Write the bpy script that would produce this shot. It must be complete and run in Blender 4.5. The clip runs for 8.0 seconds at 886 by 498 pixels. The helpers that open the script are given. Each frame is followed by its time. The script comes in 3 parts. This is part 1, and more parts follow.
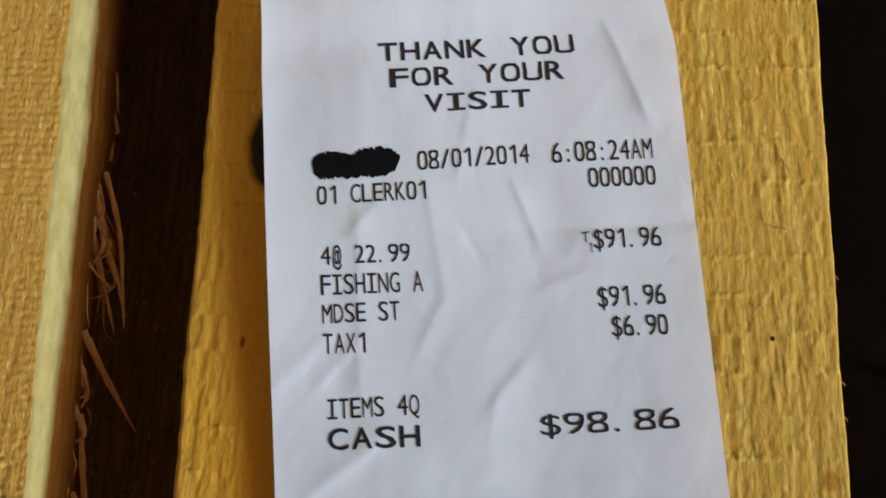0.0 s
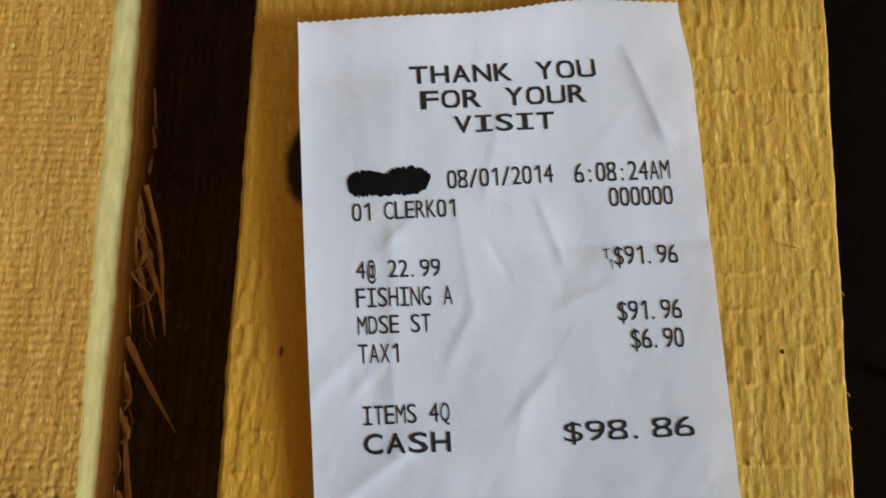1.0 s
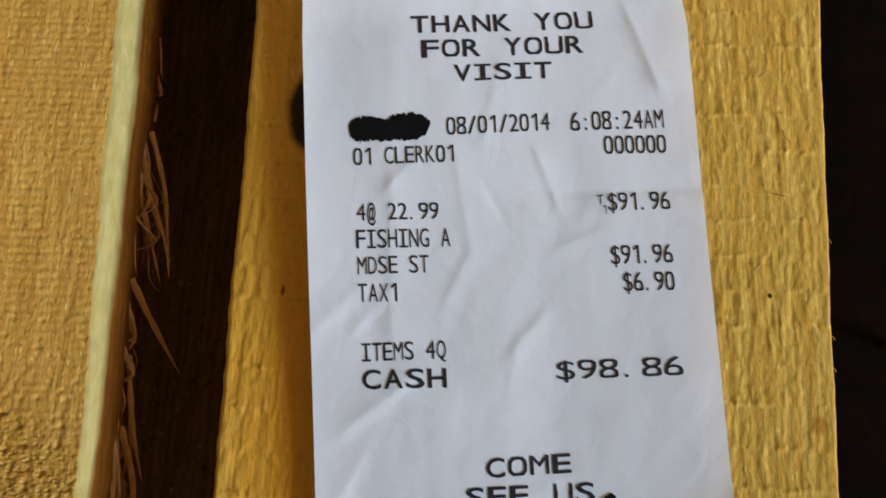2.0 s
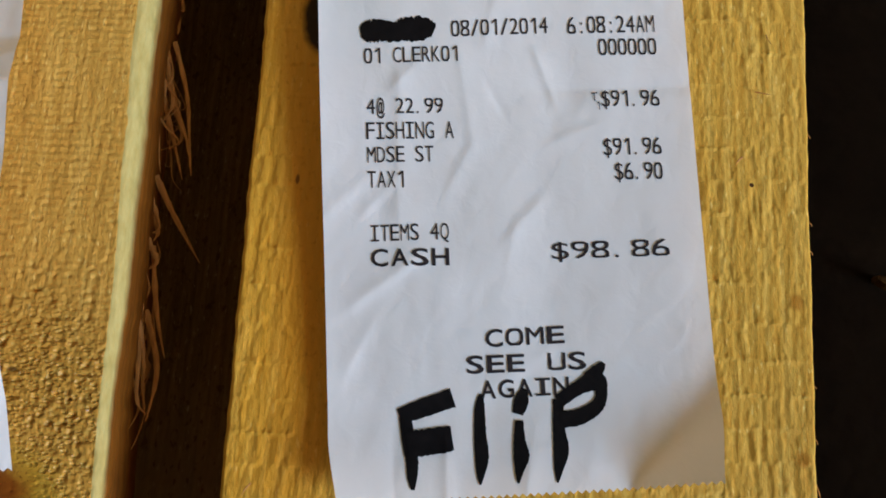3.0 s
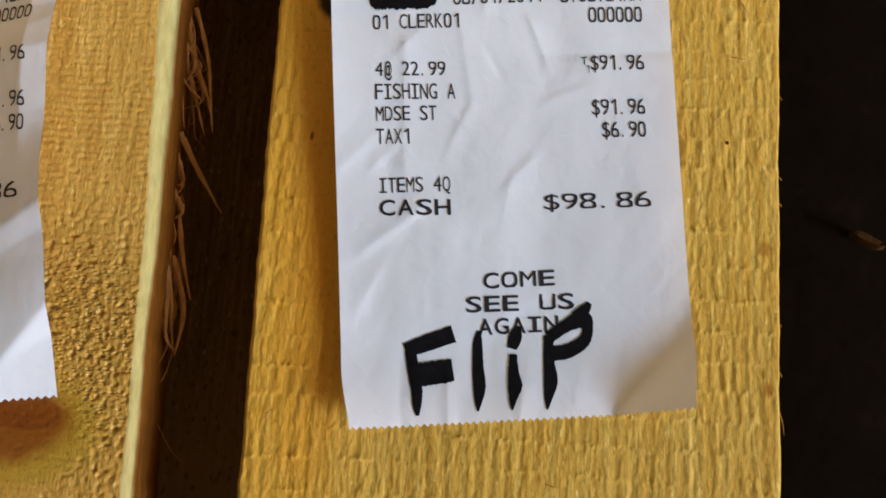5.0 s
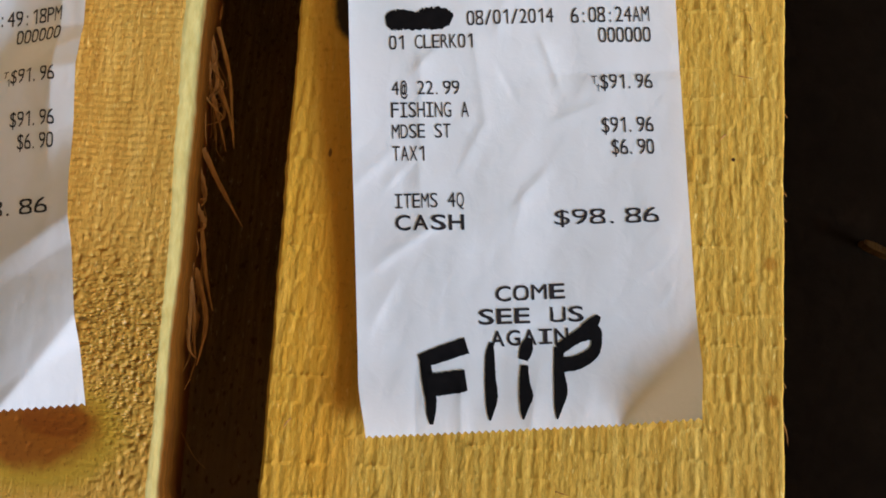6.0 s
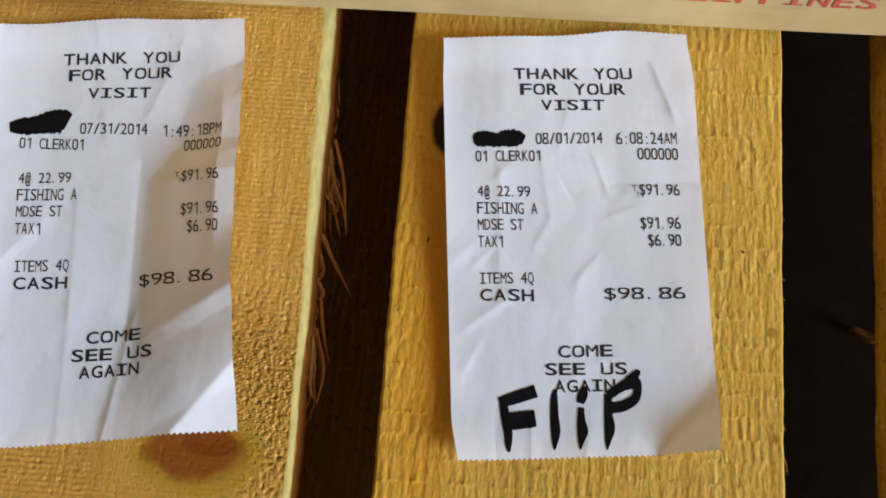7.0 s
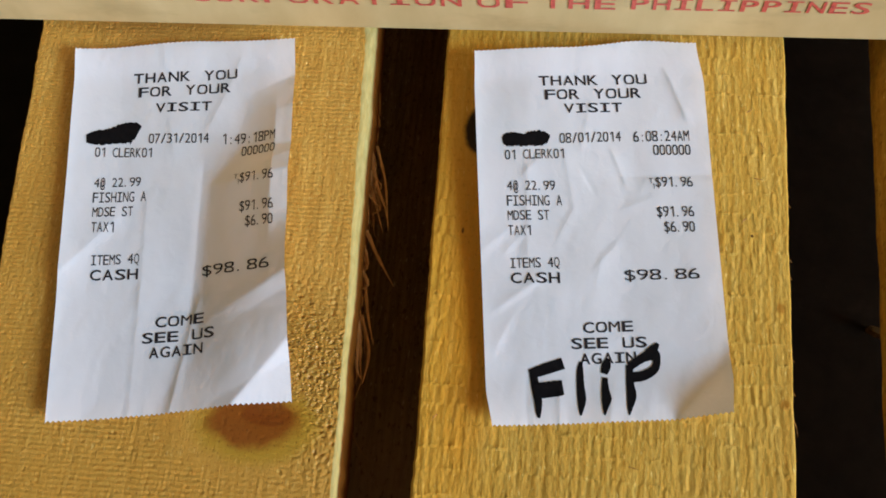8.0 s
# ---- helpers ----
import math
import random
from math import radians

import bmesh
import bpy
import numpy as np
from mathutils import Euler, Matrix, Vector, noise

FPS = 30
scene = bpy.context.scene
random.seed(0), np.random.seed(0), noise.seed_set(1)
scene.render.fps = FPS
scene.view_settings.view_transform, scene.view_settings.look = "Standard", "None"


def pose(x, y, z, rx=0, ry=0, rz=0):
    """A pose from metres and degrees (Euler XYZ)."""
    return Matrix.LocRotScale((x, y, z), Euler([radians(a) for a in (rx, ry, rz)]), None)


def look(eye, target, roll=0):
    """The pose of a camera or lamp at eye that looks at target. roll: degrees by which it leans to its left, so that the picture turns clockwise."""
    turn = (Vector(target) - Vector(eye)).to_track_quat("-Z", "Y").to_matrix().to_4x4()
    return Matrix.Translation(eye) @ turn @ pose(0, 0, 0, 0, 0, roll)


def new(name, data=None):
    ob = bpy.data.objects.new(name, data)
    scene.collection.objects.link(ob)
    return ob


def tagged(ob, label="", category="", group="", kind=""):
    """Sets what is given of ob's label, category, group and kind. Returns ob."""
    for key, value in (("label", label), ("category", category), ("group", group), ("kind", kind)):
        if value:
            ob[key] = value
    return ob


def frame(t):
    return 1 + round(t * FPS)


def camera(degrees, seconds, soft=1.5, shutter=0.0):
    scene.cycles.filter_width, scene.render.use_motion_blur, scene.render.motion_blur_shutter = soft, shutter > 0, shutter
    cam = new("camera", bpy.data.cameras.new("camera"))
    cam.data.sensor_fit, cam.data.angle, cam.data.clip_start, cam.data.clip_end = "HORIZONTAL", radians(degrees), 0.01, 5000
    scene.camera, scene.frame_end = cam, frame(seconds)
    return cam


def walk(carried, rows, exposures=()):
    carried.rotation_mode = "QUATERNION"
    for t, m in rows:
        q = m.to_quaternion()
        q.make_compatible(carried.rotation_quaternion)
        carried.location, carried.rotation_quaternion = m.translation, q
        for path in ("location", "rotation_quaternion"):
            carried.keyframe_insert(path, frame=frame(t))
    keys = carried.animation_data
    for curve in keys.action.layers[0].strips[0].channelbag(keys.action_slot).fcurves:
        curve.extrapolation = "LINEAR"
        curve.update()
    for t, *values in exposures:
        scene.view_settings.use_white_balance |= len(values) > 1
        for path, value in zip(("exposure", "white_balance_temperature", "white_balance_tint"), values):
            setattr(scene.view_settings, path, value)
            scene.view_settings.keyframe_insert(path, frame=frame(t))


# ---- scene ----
cam = camera(47.66, 8.0, soft=1.75)
PATH = [
    (0, (-0.0023, -0.0844, 0.1308), (-0.0124, -0.0253, -0.0600), -8.27),
    (0.5, (-0.0068, -0.0804, 0.1343), (-0.0114, -0.0271, -0.0584), -2.97),
    (1, (-0.0068, -0.0828, 0.1395), (-0.0158, -0.0264, -0.0522), -7.27),
    (1.2, (-0.0071, -0.0864, 0.1388), (-0.0163, -0.0274, -0.0521), -6.69),
    (2.3, (-0.0050, -0.0928, 0.1420), (-0.0136, -0.0401, -0.0507), -6.77),
    (2.5, (-0.0013, -0.1012, 0.1419), (-0.0127, -0.0428, -0.0491), -8.66),
    (3, (-0.0043, -0.1087, 0.1471), (-0.0148, -0.0551, -0.0453), -8.14),
    (3.5, (-0.0051, -0.1096, 0.1543), (-0.0124, -0.0576, -0.0387), -5.31),
    (4, (-0.0044, -0.1102, 0.1573), (-0.0128, -0.0679, -0.0380), -8.27),
    (4.5, (-0.0047, -0.1085, 0.1588), (-0.0143, -0.0678, -0.0368), -10.78),
    (4.7, (-0.0040, -0.1108, 0.1602), (-0.0137, -0.0681, -0.0350), -9.99),
    (5.8, (-0.0038, -0.1165, 0.1642), (-0.0156, -0.0678, -0.0294), -10.21),
    (6, (-0.0034, -0.1134, 0.1670), (-0.0165, -0.0674, -0.0272), -12.53),
    (6.5, (-0.0005, -0.1207, 0.1846), (-0.0174, -0.0665, -0.0072), -12.74),
    (6.8, (-0.0096, -0.1264, 0.2058), (-0.0227, -0.0673, 0.0152), -8.16),
    (7, (-0.0159, -0.1324, 0.2136), (-0.0303, -0.0679, 0.0248), -8.05),
    (7.2, (-0.0198, -0.1374, 0.2184), (-0.0373, -0.0683, 0.0316), -9.72),
    (7.4, (-0.0216, -0.1404, 0.2226), (-0.0430, -0.0701, 0.0366), -12.40),
    (7.5, (-0.0202, -0.1436, 0.2239), (-0.0431, -0.0722, 0.0384), -13.25),
    (7.6, (-0.0186, -0.1446, 0.2257), (-0.0418, -0.0743, 0.0399), -13.75),
    (8, (-0.0122, -0.1548, 0.2286), (-0.0348, -0.0805, 0.0443), -12.88),
]
walk(cam, [(t, look(eye, target, roll)) for t, eye, target, roll in PATH], ((0, -0.21, 5400, 8), (1.2, -0.22, 5400, 8), (2.5, -0.17, 5400, 8), (4, -0.04, 5500, 11), (8, 0.055, 5480, 10)))

# ---------------------------------------------------------------- light
SUN_ELEVATION, SUN_AZIMUTH = radians(21), radians(-25)      # azimuth from +x towards +y
world = bpy.data.worlds.new("sky")
scene.world = world
world.use_nodes = True
wt = world.node_tree
sky = wt.nodes.new("ShaderNodeTexSky")
sky.sky_type, sky.sun_disc = "NISHITA", False
sky.sun_elevation, sky.sun_rotation = SUN_ELEVATION, radians(90) - SUN_AZIMUTH
sky.air_density, sky.dust_density, sky.ozone_density = 0.8, 4.0, 0.5
warm = wt.nodes.new("ShaderNodeMix")            # warm tint on the sky, in place of bounce from surroundings not built
warm.data_type, warm.blend_type = "RGBA", "MULTIPLY"
warm.inputs[0].default_value, warm.inputs[7].default_value = 1.0, (1.0, 0.60, 0.23, 1)
wt.links.new(sky.outputs[0], warm.inputs[6])
wt.links.new(warm.outputs[2], wt.nodes["Background"].inputs[0])
wt.nodes["Background"].inputs[1].default_value = 0.116

sun = new("sun", bpy.data.lights.new("sun", "SUN"))
sun.data.energy, sun.data.angle, sun.data.color = 3.8, radians(22), (0.735, 1.0, 1.18)
way = Vector((math.cos(SUN_ELEVATION) * math.cos(SUN_AZIMUTH), math.cos(SUN_ELEVATION) * math.sin(SUN_AZIMUTH), math.sin(SUN_ELEVATION)))
sun.matrix_world = look(way * 3, (0, 0, 0))


# ---------------------------------------------------------------- materials
class Nodes:
    """A short way to write a node material."""

    def __init__(self, name):
        self.mat = bpy.data.materials.new(name)
        self.mat.use_nodes = True
        self.tree = self.mat.node_tree
        self.bsdf = self.tree.nodes["Principled BSDF"]
        self.place = self.add("ShaderNodeTexCoord").outputs["Object"]

    def add(self, kind, **values):
        node = self.tree.nodes.new(kind)
        for key, value in values.items():
            node.inputs[key.replace("_", " ")].default_value = value
        return node

    def link(self, a, b):
        self.tree.links.new(a, b)

    def stretched(self, x, y, z):
        node = self.add("ShaderNodeMapping", Scale=(x, y, z))
        self.link(self.place, node.inputs[0])
        return node.outputs[0]

    def grain(self, x, y, z, detail=4.0, rough=0.55, twist=0.0, kind="FBM"):
        node = self.add("ShaderNodeTexNoise", Scale=1.0, Detail=detail, Roughness=rough, Distortion=twist)
        node.noise_type = kind
        self.link(self.stretched(x, y, z), node.inputs["Vector"])
        return node.outputs[0]

    def ramp(self, value, *stops):
        node = self.add("ShaderNodeValToRGB")
        while len(node.color_ramp.elements) < len(stops):
            node.color_ramp.elements.new(0.5)
        for element, (at, colour) in zip(node.color_ramp.elements, stops):
            element.position, element.color = at, (*colour, 1)
        self.link(value, node.inputs[0])
        return node.outputs[0]

    def mix(self, a, b, by, blend="MIX"):
        node = self.tree.nodes.new("ShaderNodeMix")
        node.data_type, node.blend_type = "RGBA", blend
        for socket, value in ((node.inputs[6], a), (node.inputs[7], b), (node.inputs[0], by)):
            if isinstance(value, bpy.types.NodeSocket):
                self.link(value, socket)
            elif isinstance(value, tuple):
                socket.default_value = (*value, 1)
            else:
                socket.default_value = value
        return node.outputs[2]

    def spot(self, cx, cy, rx, ry, soft=0.35, ragged=0.5, size=220.0):
        """1 inside an oval patch with a ragged rim, 0 outside."""
        shift = self.add("ShaderNodeVectorMath")
        shift.operation = "SUBTRACT"
        self.link(self.place, shift.inputs[0])
        shift.inputs[1].default_value = (cx, cy, 0)
        flat = self.add("ShaderNodeVectorMath")
        flat.operation = "MULTIPLY"
        self.link(shift.outputs[0], flat.inputs[0])
        flat.inputs[1].default_value = (1 / rx, 1 / ry, 0)
        far = self.add("ShaderNodeVectorMath")
        far.operation = "LENGTH"
        self.link(flat.outputs[0], far.inputs[0])
        wobble = self.add("ShaderNodeMath")
        wobble.operation = "MULTIPLY_ADD"
        self.link(self.grain(size, size, size, 3), wobble.inputs[0])
        wobble.inputs[1].default_value = ragged
        self.link(far.outputs["Value"], wobble.inputs[2])
        return self.edge(wobble.outputs[0], 1 + ragged / 2, soft)

    def edge(self, value, middle, soft):
        node = self.add("ShaderNodeMapRange", From_Min=middle - soft, From_Max=middle + soft, To_Min=1.0, To_Max=0.0)
        node.interpolation_type = "SMOOTHSTEP"
        self.link(value, node.inputs[0])
        return node.outputs[0]

    def bump(self, value, strength, distance, before=None):
        node = self.add("ShaderNodeBump", Strength=strength, Distance=distance)
        self.link(value, node.inputs["Height"])
        if before:
            self.link(before, node.inputs["Normal"])
        return node.outputs[0]

    def done(self, colour, rough, normal=None, **values):
        for socket, value in ((self.bsdf.inputs["Base Color"], colour), (self.bsdf.inputs["Roughness"], rough), (self.bsdf.inputs["Normal"], normal)):
            if isinstance(value, bpy.types.NodeSocket):
                self.link(value, socket)
            elif isinstance(value, tuple):
                socket.default_value = (*value, 1)
            elif value is not None:
                socket.default_value = value
        for key, value in values.items():
            self.bsdf.inputs[key.replace("_", " ")].default_value = value
        return self.mat


def sawn_wood(name, dark, mid, pale, spots=(), fibre=1.0, weave=1.0, tear=(60, 25, 0.15), gloss=(0.66, 0.12), flecks=1.0, torn=None, sealed=None):
    """Rough-sawn softwood, the grain along y. spots: stains, knots and painted-in light or shade (cx, cy, rx, ry, soft,
    colour, strength).
    torn, sealed: ovals (cx, cy, rx, ry) where the grain is chipped out, and where a knot lies smooth."""
    n = Nodes(name)
    fibres = n.grain(760, 42, 300, 5, 0.62)
    rings = n.grain(95, 5, 60, 3, 0.5, 0.4)
    tone = n.grain(28, 16, 20, 3)
    colour = n.ramp(fibres, (0.28, dark), (0.5, mid), (0.72, pale))
    ring = n.ramp(rings, (0.35, (0.90, 0.86, 0.76)), (0.6, (1.03, 1.03, 1.0)))
    colour = n.mix(colour, ring, 0.75, "MULTIPLY")
    cast = n.ramp(tone, (0.3, (0.90, 0.86, 0.78)), (0.7, (1.06, 1.05, 1.02)))
    colour = n.mix(colour, cast, 0.8, "MULTIPLY")
    pits = n.ramp(n.grain(900 * weave, 420, 300, 3, 0.6), (0.27, (0.50, 0.36, 0.18)), (0.40, (1, 1, 1)))
    colour = n.mix(colour, pits, 0.75 * flecks, "MULTIPLY")
    speck = n.ramp(n.grain(2300, 520, 900, 3, 0.6), (0.34, (0.84, 0.78, 0.66)), (0.62, (1.07, 1.07, 1.05)))
    colour = n.mix(colour, speck, 0.7, "MULTIPLY")
    lint = n.ramp(n.grain(1300, 330, 300, 3, 0.6), (0.62, (0, 0, 0)), (0.74, (1, 1, 1)))
    colour = n.mix(colour, tuple(min(0.85, 1.25 * c + 0.06) for c in pale), lint)
    for cx, cy, rx, ry, soft, tint, much in spots:
        patch = n.spot(cx, cy, rx, ry, soft, 0.3 if ry > 0.007 else 0.5)
        strength = n.add("ShaderNodeMath")
        strength.operation = "MULTIPLY"
        n.link(patch, strength.inputs[0])
        strength.inputs[1].default_value = much
        tinted = n.mix(colour, tint, 0.92 if much < 1 else 0.97)
        colour = n.mix(colour, tinted, strength.outputs[0])
    # blade marks across the grain, broken by the fibres
    wave = n.add("ShaderNodeTexWave", Scale=1.0, Distortion=5.0, Detail=2.0, Detail_Scale=1.6)
    wave.bands_direction = "Y"
    n.link(n.stretched(tear[0], tear[1], 0), wave.inputs["Vector"])
    both = n.add("ShaderNodeMath")
    both.operation = "MULTIPLY"
    n.link(wave.outputs["Fac"], both.inputs[0])
    n.link(n.grain(1300 * weave, 240, 600, 3, 0.6), both.inputs[1])
    normal = n.bump(both.outputs[0], tear[2] * fibre, 0.0005)
    normal = n.bump(n.grain(1300 * weave, 190, 600, 4, 0.6), 0.40 * fibre, 0.0004, normal)
    normal = n.bump(n.grain(1350 * weave, 620 * weave, 900, 4, 0.68), 0.40 * fibre, 0.0005, normal)
    nick = n.ramp(n.grain(1300 * weave, 700 * weave, 300, 2, 0.5), (0.30, (0.42, 0.28, 0.12)), (0.40, (1, 1, 1)))
    colour = n.mix(colour, nick, 0.7 * flecks, "MULTIPLY")
    shine = gloss[0]
    if torn:
        chips = n.add("ShaderNodeTexVoronoi", Scale=1.0, Randomness=1.0)
        n.link(n.stretched(950, 1750, 0), chips.inputs["Vector"])
        here = n.spot(*torn, soft=0.5, ragged=0.6, size=160)
        hole = n.ramp(chips.outputs["Distance"], (0.10, (1, 1, 1)), (0.55, (0, 0, 0)))
        deep = n.mix(hole, (0.5, 0.5, 0.5), n.ramp(here, (0.0, (1, 1, 1)), (1.0, (0, 0, 0))))
        normal = n.bump(deep, 0.75, -0.0004, normal)
        chipped = n.ramp(n.grain(1500, 1900, 300, 3, 0.6), (0.30, (0.36, 0.20, 0.06)), (0.42, (1, 1, 1)))
        colour = n.mix(colour, n.mix(colour, chipped, 0.9, "MULTIPLY"), here)
        shine = n.ramp(here, (0.0, (gloss[0],) * 3), (1.0, (0.33,) * 3))
    if sealed:
        smooth = n.spot(*sealed, soft=0.2, ragged=0.4)
        plain = n.add("ShaderNodeNewGeometry").outputs["Normal"]
        normal = n.mix(normal, plain, n.ramp(smooth, (0.0, (0, 0, 0)), (1.0, (0.85,) * 3)))
    return n.done(colour, shine, normal, Specular_IOR_Level=gloss[1])


LEFT_WOOD = sawn_wood("sawn_pine_stained_shaded", (0.49, 0.272, 0.040), (0.59, 0.350, 0.062), (0.695, 0.450, 0.108), (
    # broad oval, darker over the near end of the board
    (-0.110, -0.155, 0.075, 0.050, 0.70, (0.46, 0.235, 0.022), 0.70),
    (-0.0805, -0.1090, 0.0150, 0.0095, 0.22, (0.41, 0.245, 0.015), 0.95),
    (-0.0815, -0.1084, 0.0112, 0.0064, 0.24, (0.205, 0.047, 0.001), 0.97),
    (-0.0780, -0.1066, 0.0056, 0.0030, 0.15, (0.170, 0.038, 0.001), 0.80),
    # contact shade at the carton's foot, painted as a brown oval
    (-0.128, 0.006, 0.03, 0.010, 0.5, (0.30, 0.14, 0.02), 0.8),
    # orange band beside the left receipt: its shadow put into the colour
    (-0.1490, -0.070, 0.0110, 0.060, 0.8, (0.48, 0.240, 0.025), 0.5),
    # darker oval over the torn grain
    (-0.074, -0.088, 0.013, 0.013, 0.7, (0.36, 0.19, 0.022), 0.5),
    (-0.0775, -0.0950, 0.0007, 0.0005, 0.3, (0.08, 0.03, 0.01), 0.9),
    (-0.0760, -0.0893, 0.0008, 0.0004, 0.3, (0.10, 0.04, 0.01), 0.8),
), 0.85, 1.5, (270, 260, 0.12), (0.52, 0.4), 0.9, torn=(-0.0715, -0.0955, 0.0140, 0.0150), sealed=(-0.0808, -0.1086, 0.0125, 0.0078))
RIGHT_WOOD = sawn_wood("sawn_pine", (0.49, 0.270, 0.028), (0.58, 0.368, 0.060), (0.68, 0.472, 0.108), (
    # orange heartwood by the knot, with the receipt's cast shadow painted in
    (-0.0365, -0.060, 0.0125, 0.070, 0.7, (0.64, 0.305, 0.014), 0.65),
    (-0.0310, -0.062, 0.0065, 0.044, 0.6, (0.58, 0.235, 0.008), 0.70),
    (-0.0315, -0.0290, 0.0060, 0.0078, 0.14, (0.012, 0.007, 0.004), 1.0),
    (0.0344, -0.0554, 0.00036, 0.00036, 0.2, (0.03, 0.01, 0.005), 1.0),
    (-0.0357, -0.0574, 0.0003, 0.0008, 0.3, (0.10, 0.04, 0.01), 0.9),
    (0.0405, -0.0735, 0.0010, 0.0012, 0.4, (0.35, 0.15, 0.01), 0.8),
    (0.0405, -0.0965, 0.0010, 0.0012, 0.4, (0.35, 0.15, 0.01), 0.8),
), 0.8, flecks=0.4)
PLAIN_WOOD = sawn_wood("weathered_pine", (0.42, 0.23, 0.03), (0.54, 0.32, 0.05), (0.66, 0.44, 0.10))


def shaded_waney_side():
    """The right side of the left board: pale where the corner is worn, brown and fibrous below it, darkened there for
    the gap's shade too. The mesh says how far down it is.
    """
    n = Nodes("waney_pine_side_shaded")
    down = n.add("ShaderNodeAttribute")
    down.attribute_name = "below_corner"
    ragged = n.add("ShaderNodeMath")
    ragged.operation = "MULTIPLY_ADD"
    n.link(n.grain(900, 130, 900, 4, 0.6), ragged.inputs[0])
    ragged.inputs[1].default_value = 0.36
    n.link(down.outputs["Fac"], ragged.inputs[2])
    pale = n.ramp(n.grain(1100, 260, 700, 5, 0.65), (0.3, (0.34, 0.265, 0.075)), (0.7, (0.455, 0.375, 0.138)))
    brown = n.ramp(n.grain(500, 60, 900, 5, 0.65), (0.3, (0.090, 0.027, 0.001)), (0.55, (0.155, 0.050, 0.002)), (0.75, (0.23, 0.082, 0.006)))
    # dark brown further down: own colour, with the gap's shade put in
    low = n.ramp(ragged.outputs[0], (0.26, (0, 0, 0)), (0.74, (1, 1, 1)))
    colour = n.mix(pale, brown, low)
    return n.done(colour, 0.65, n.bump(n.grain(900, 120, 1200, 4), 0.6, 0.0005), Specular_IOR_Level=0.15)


def splinter_wood():
    n = Nodes("splinter_wood")
    colour = n.ramp(n.grain(900, 200, 900, 3), (0.3, (0.26, 0.105, 0.013)), (0.7, (0.43, 0.205, 0.040)))
    return n.done(colour, 0.7)


def thermal_paper():
    n = Nodes("thermal_paper")
    colour = n.ramp(n.grain(120, 90, 100, 4), (0.3, (0.80, 0.845, 0.905)), (0.7, (0.845, 0.888, 0.945)))
    normal = n.bump(n.grain(330, 300, 300, 3, 0.5, 0.6), 0.25, 0.0004)
    normal = n.bump(n.grain(2600, 2600, 2600, 2), 0.12, 0.0001, normal)
    mat = n.done(colour, 0.42, normal, Specular_IOR_Level=0.35)
    thin = n.add("ShaderNodeBsdfTranslucent", Color=(0.85, 0.70, 0.50, 1))
    both = n.add("ShaderNodeMixShader", Fac=0.25)
    n.link(n.bsdf.outputs[0], both.inputs[1])
    n.link(thin.outputs[0], both.inputs[2])
    n.link(both.outputs[0], n.tree.nodes["Material Output"].inputs[0])
    return mat


def thermal_ink():
    n = Nodes("thermal_print")
    colour = n.ramp(n.grain(1800, 1800, 1800, 2), (0.35, (0.010, 0.008, 0.011)), (0.75, (0.036, 0.030, 0.036)))
    return n.done(colour, 0.6, Specular_IOR_Level=0.25)


def marker_ink():
    n = Nodes("marker_ink")
    colour = n.ramp(n.grain(700, 700, 700, 3), (0.3, (0.002, 0.002, 0.003)), (0.8, (0.007, 0.006, 0.007)))
    return n.done(colour, 0.65, Specular_IOR_Level=0.1)


def cardboard():
    n = Nodes("buff_cardboard")
    colour = n.ramp(n.grain(60, 60, 25, 5), (0.3, (0.475, 0.37, 0.165)), (0.7, (0.59, 0.48, 0.24)))
    grime = n.ramp(n.grain(35, 35, 90, 4, 0.6), (0.30, (0.62, 0.60, 0.55)), (0.46, (1, 1, 1)))
    colour = n.mix(colour, grime, 0.45, "MULTIPLY")
    normal = n.bump(n.grain(300, 300, 300, 4), 0.2, 0.0004)
    return n.done(colour, 0.7, normal)


def red_print():
    n = Nodes("red_print")
    colour = n.ramp(n.grain(700, 700, 700, 3), (0.3, (0.45, 0.055, 0.045)), (0.75, (0.58, 0.14, 0.09)))
    return n.done(colour, 0.65)


def near_black_ground():
    n = Nodes("near_black_floor")
    # near black, which puts the shade under the pallet into the colour
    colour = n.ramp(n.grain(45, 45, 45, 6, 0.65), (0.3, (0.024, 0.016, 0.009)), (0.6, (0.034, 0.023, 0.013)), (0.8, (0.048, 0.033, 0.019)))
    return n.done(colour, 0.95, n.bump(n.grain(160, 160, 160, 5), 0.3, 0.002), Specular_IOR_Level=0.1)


CHIP = sawn_wood("dark_brown_wood", (0.12, 0.062, 0.016), (0.19, 0.105, 0.030), (0.27, 0.155, 0.05), (
    # pale oval painted in to brighten the near end of the gap
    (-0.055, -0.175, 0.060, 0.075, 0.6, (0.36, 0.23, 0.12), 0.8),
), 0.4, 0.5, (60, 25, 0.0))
SIDE = shaded_waney_side()
SPLINTER, PAPER, PRINT, MARKER, CARD, RED, DARK_FLOOR = splinter_wood(), thermal_paper(), thermal_ink(), marker_ink(), cardboard(), red_print(), near_black_ground()


# ---------------------------------------------------------------- building helpers
def part(name, verts, faces, material, parent=None, label="", smooth=False):
    mesh = bpy.data.meshes.new(name)
    mesh.from_pydata([tuple(v) for v in verts], [], faces)
    for m in material if isinstance(material, (list, tuple)) else [material]:
        mesh.materials.append(m)
    if smooth:
        mesh.shade_smooth()
    ob = new(name, mesh)
    if parent:
        ob.parent = parent
    return tagged(ob, label)


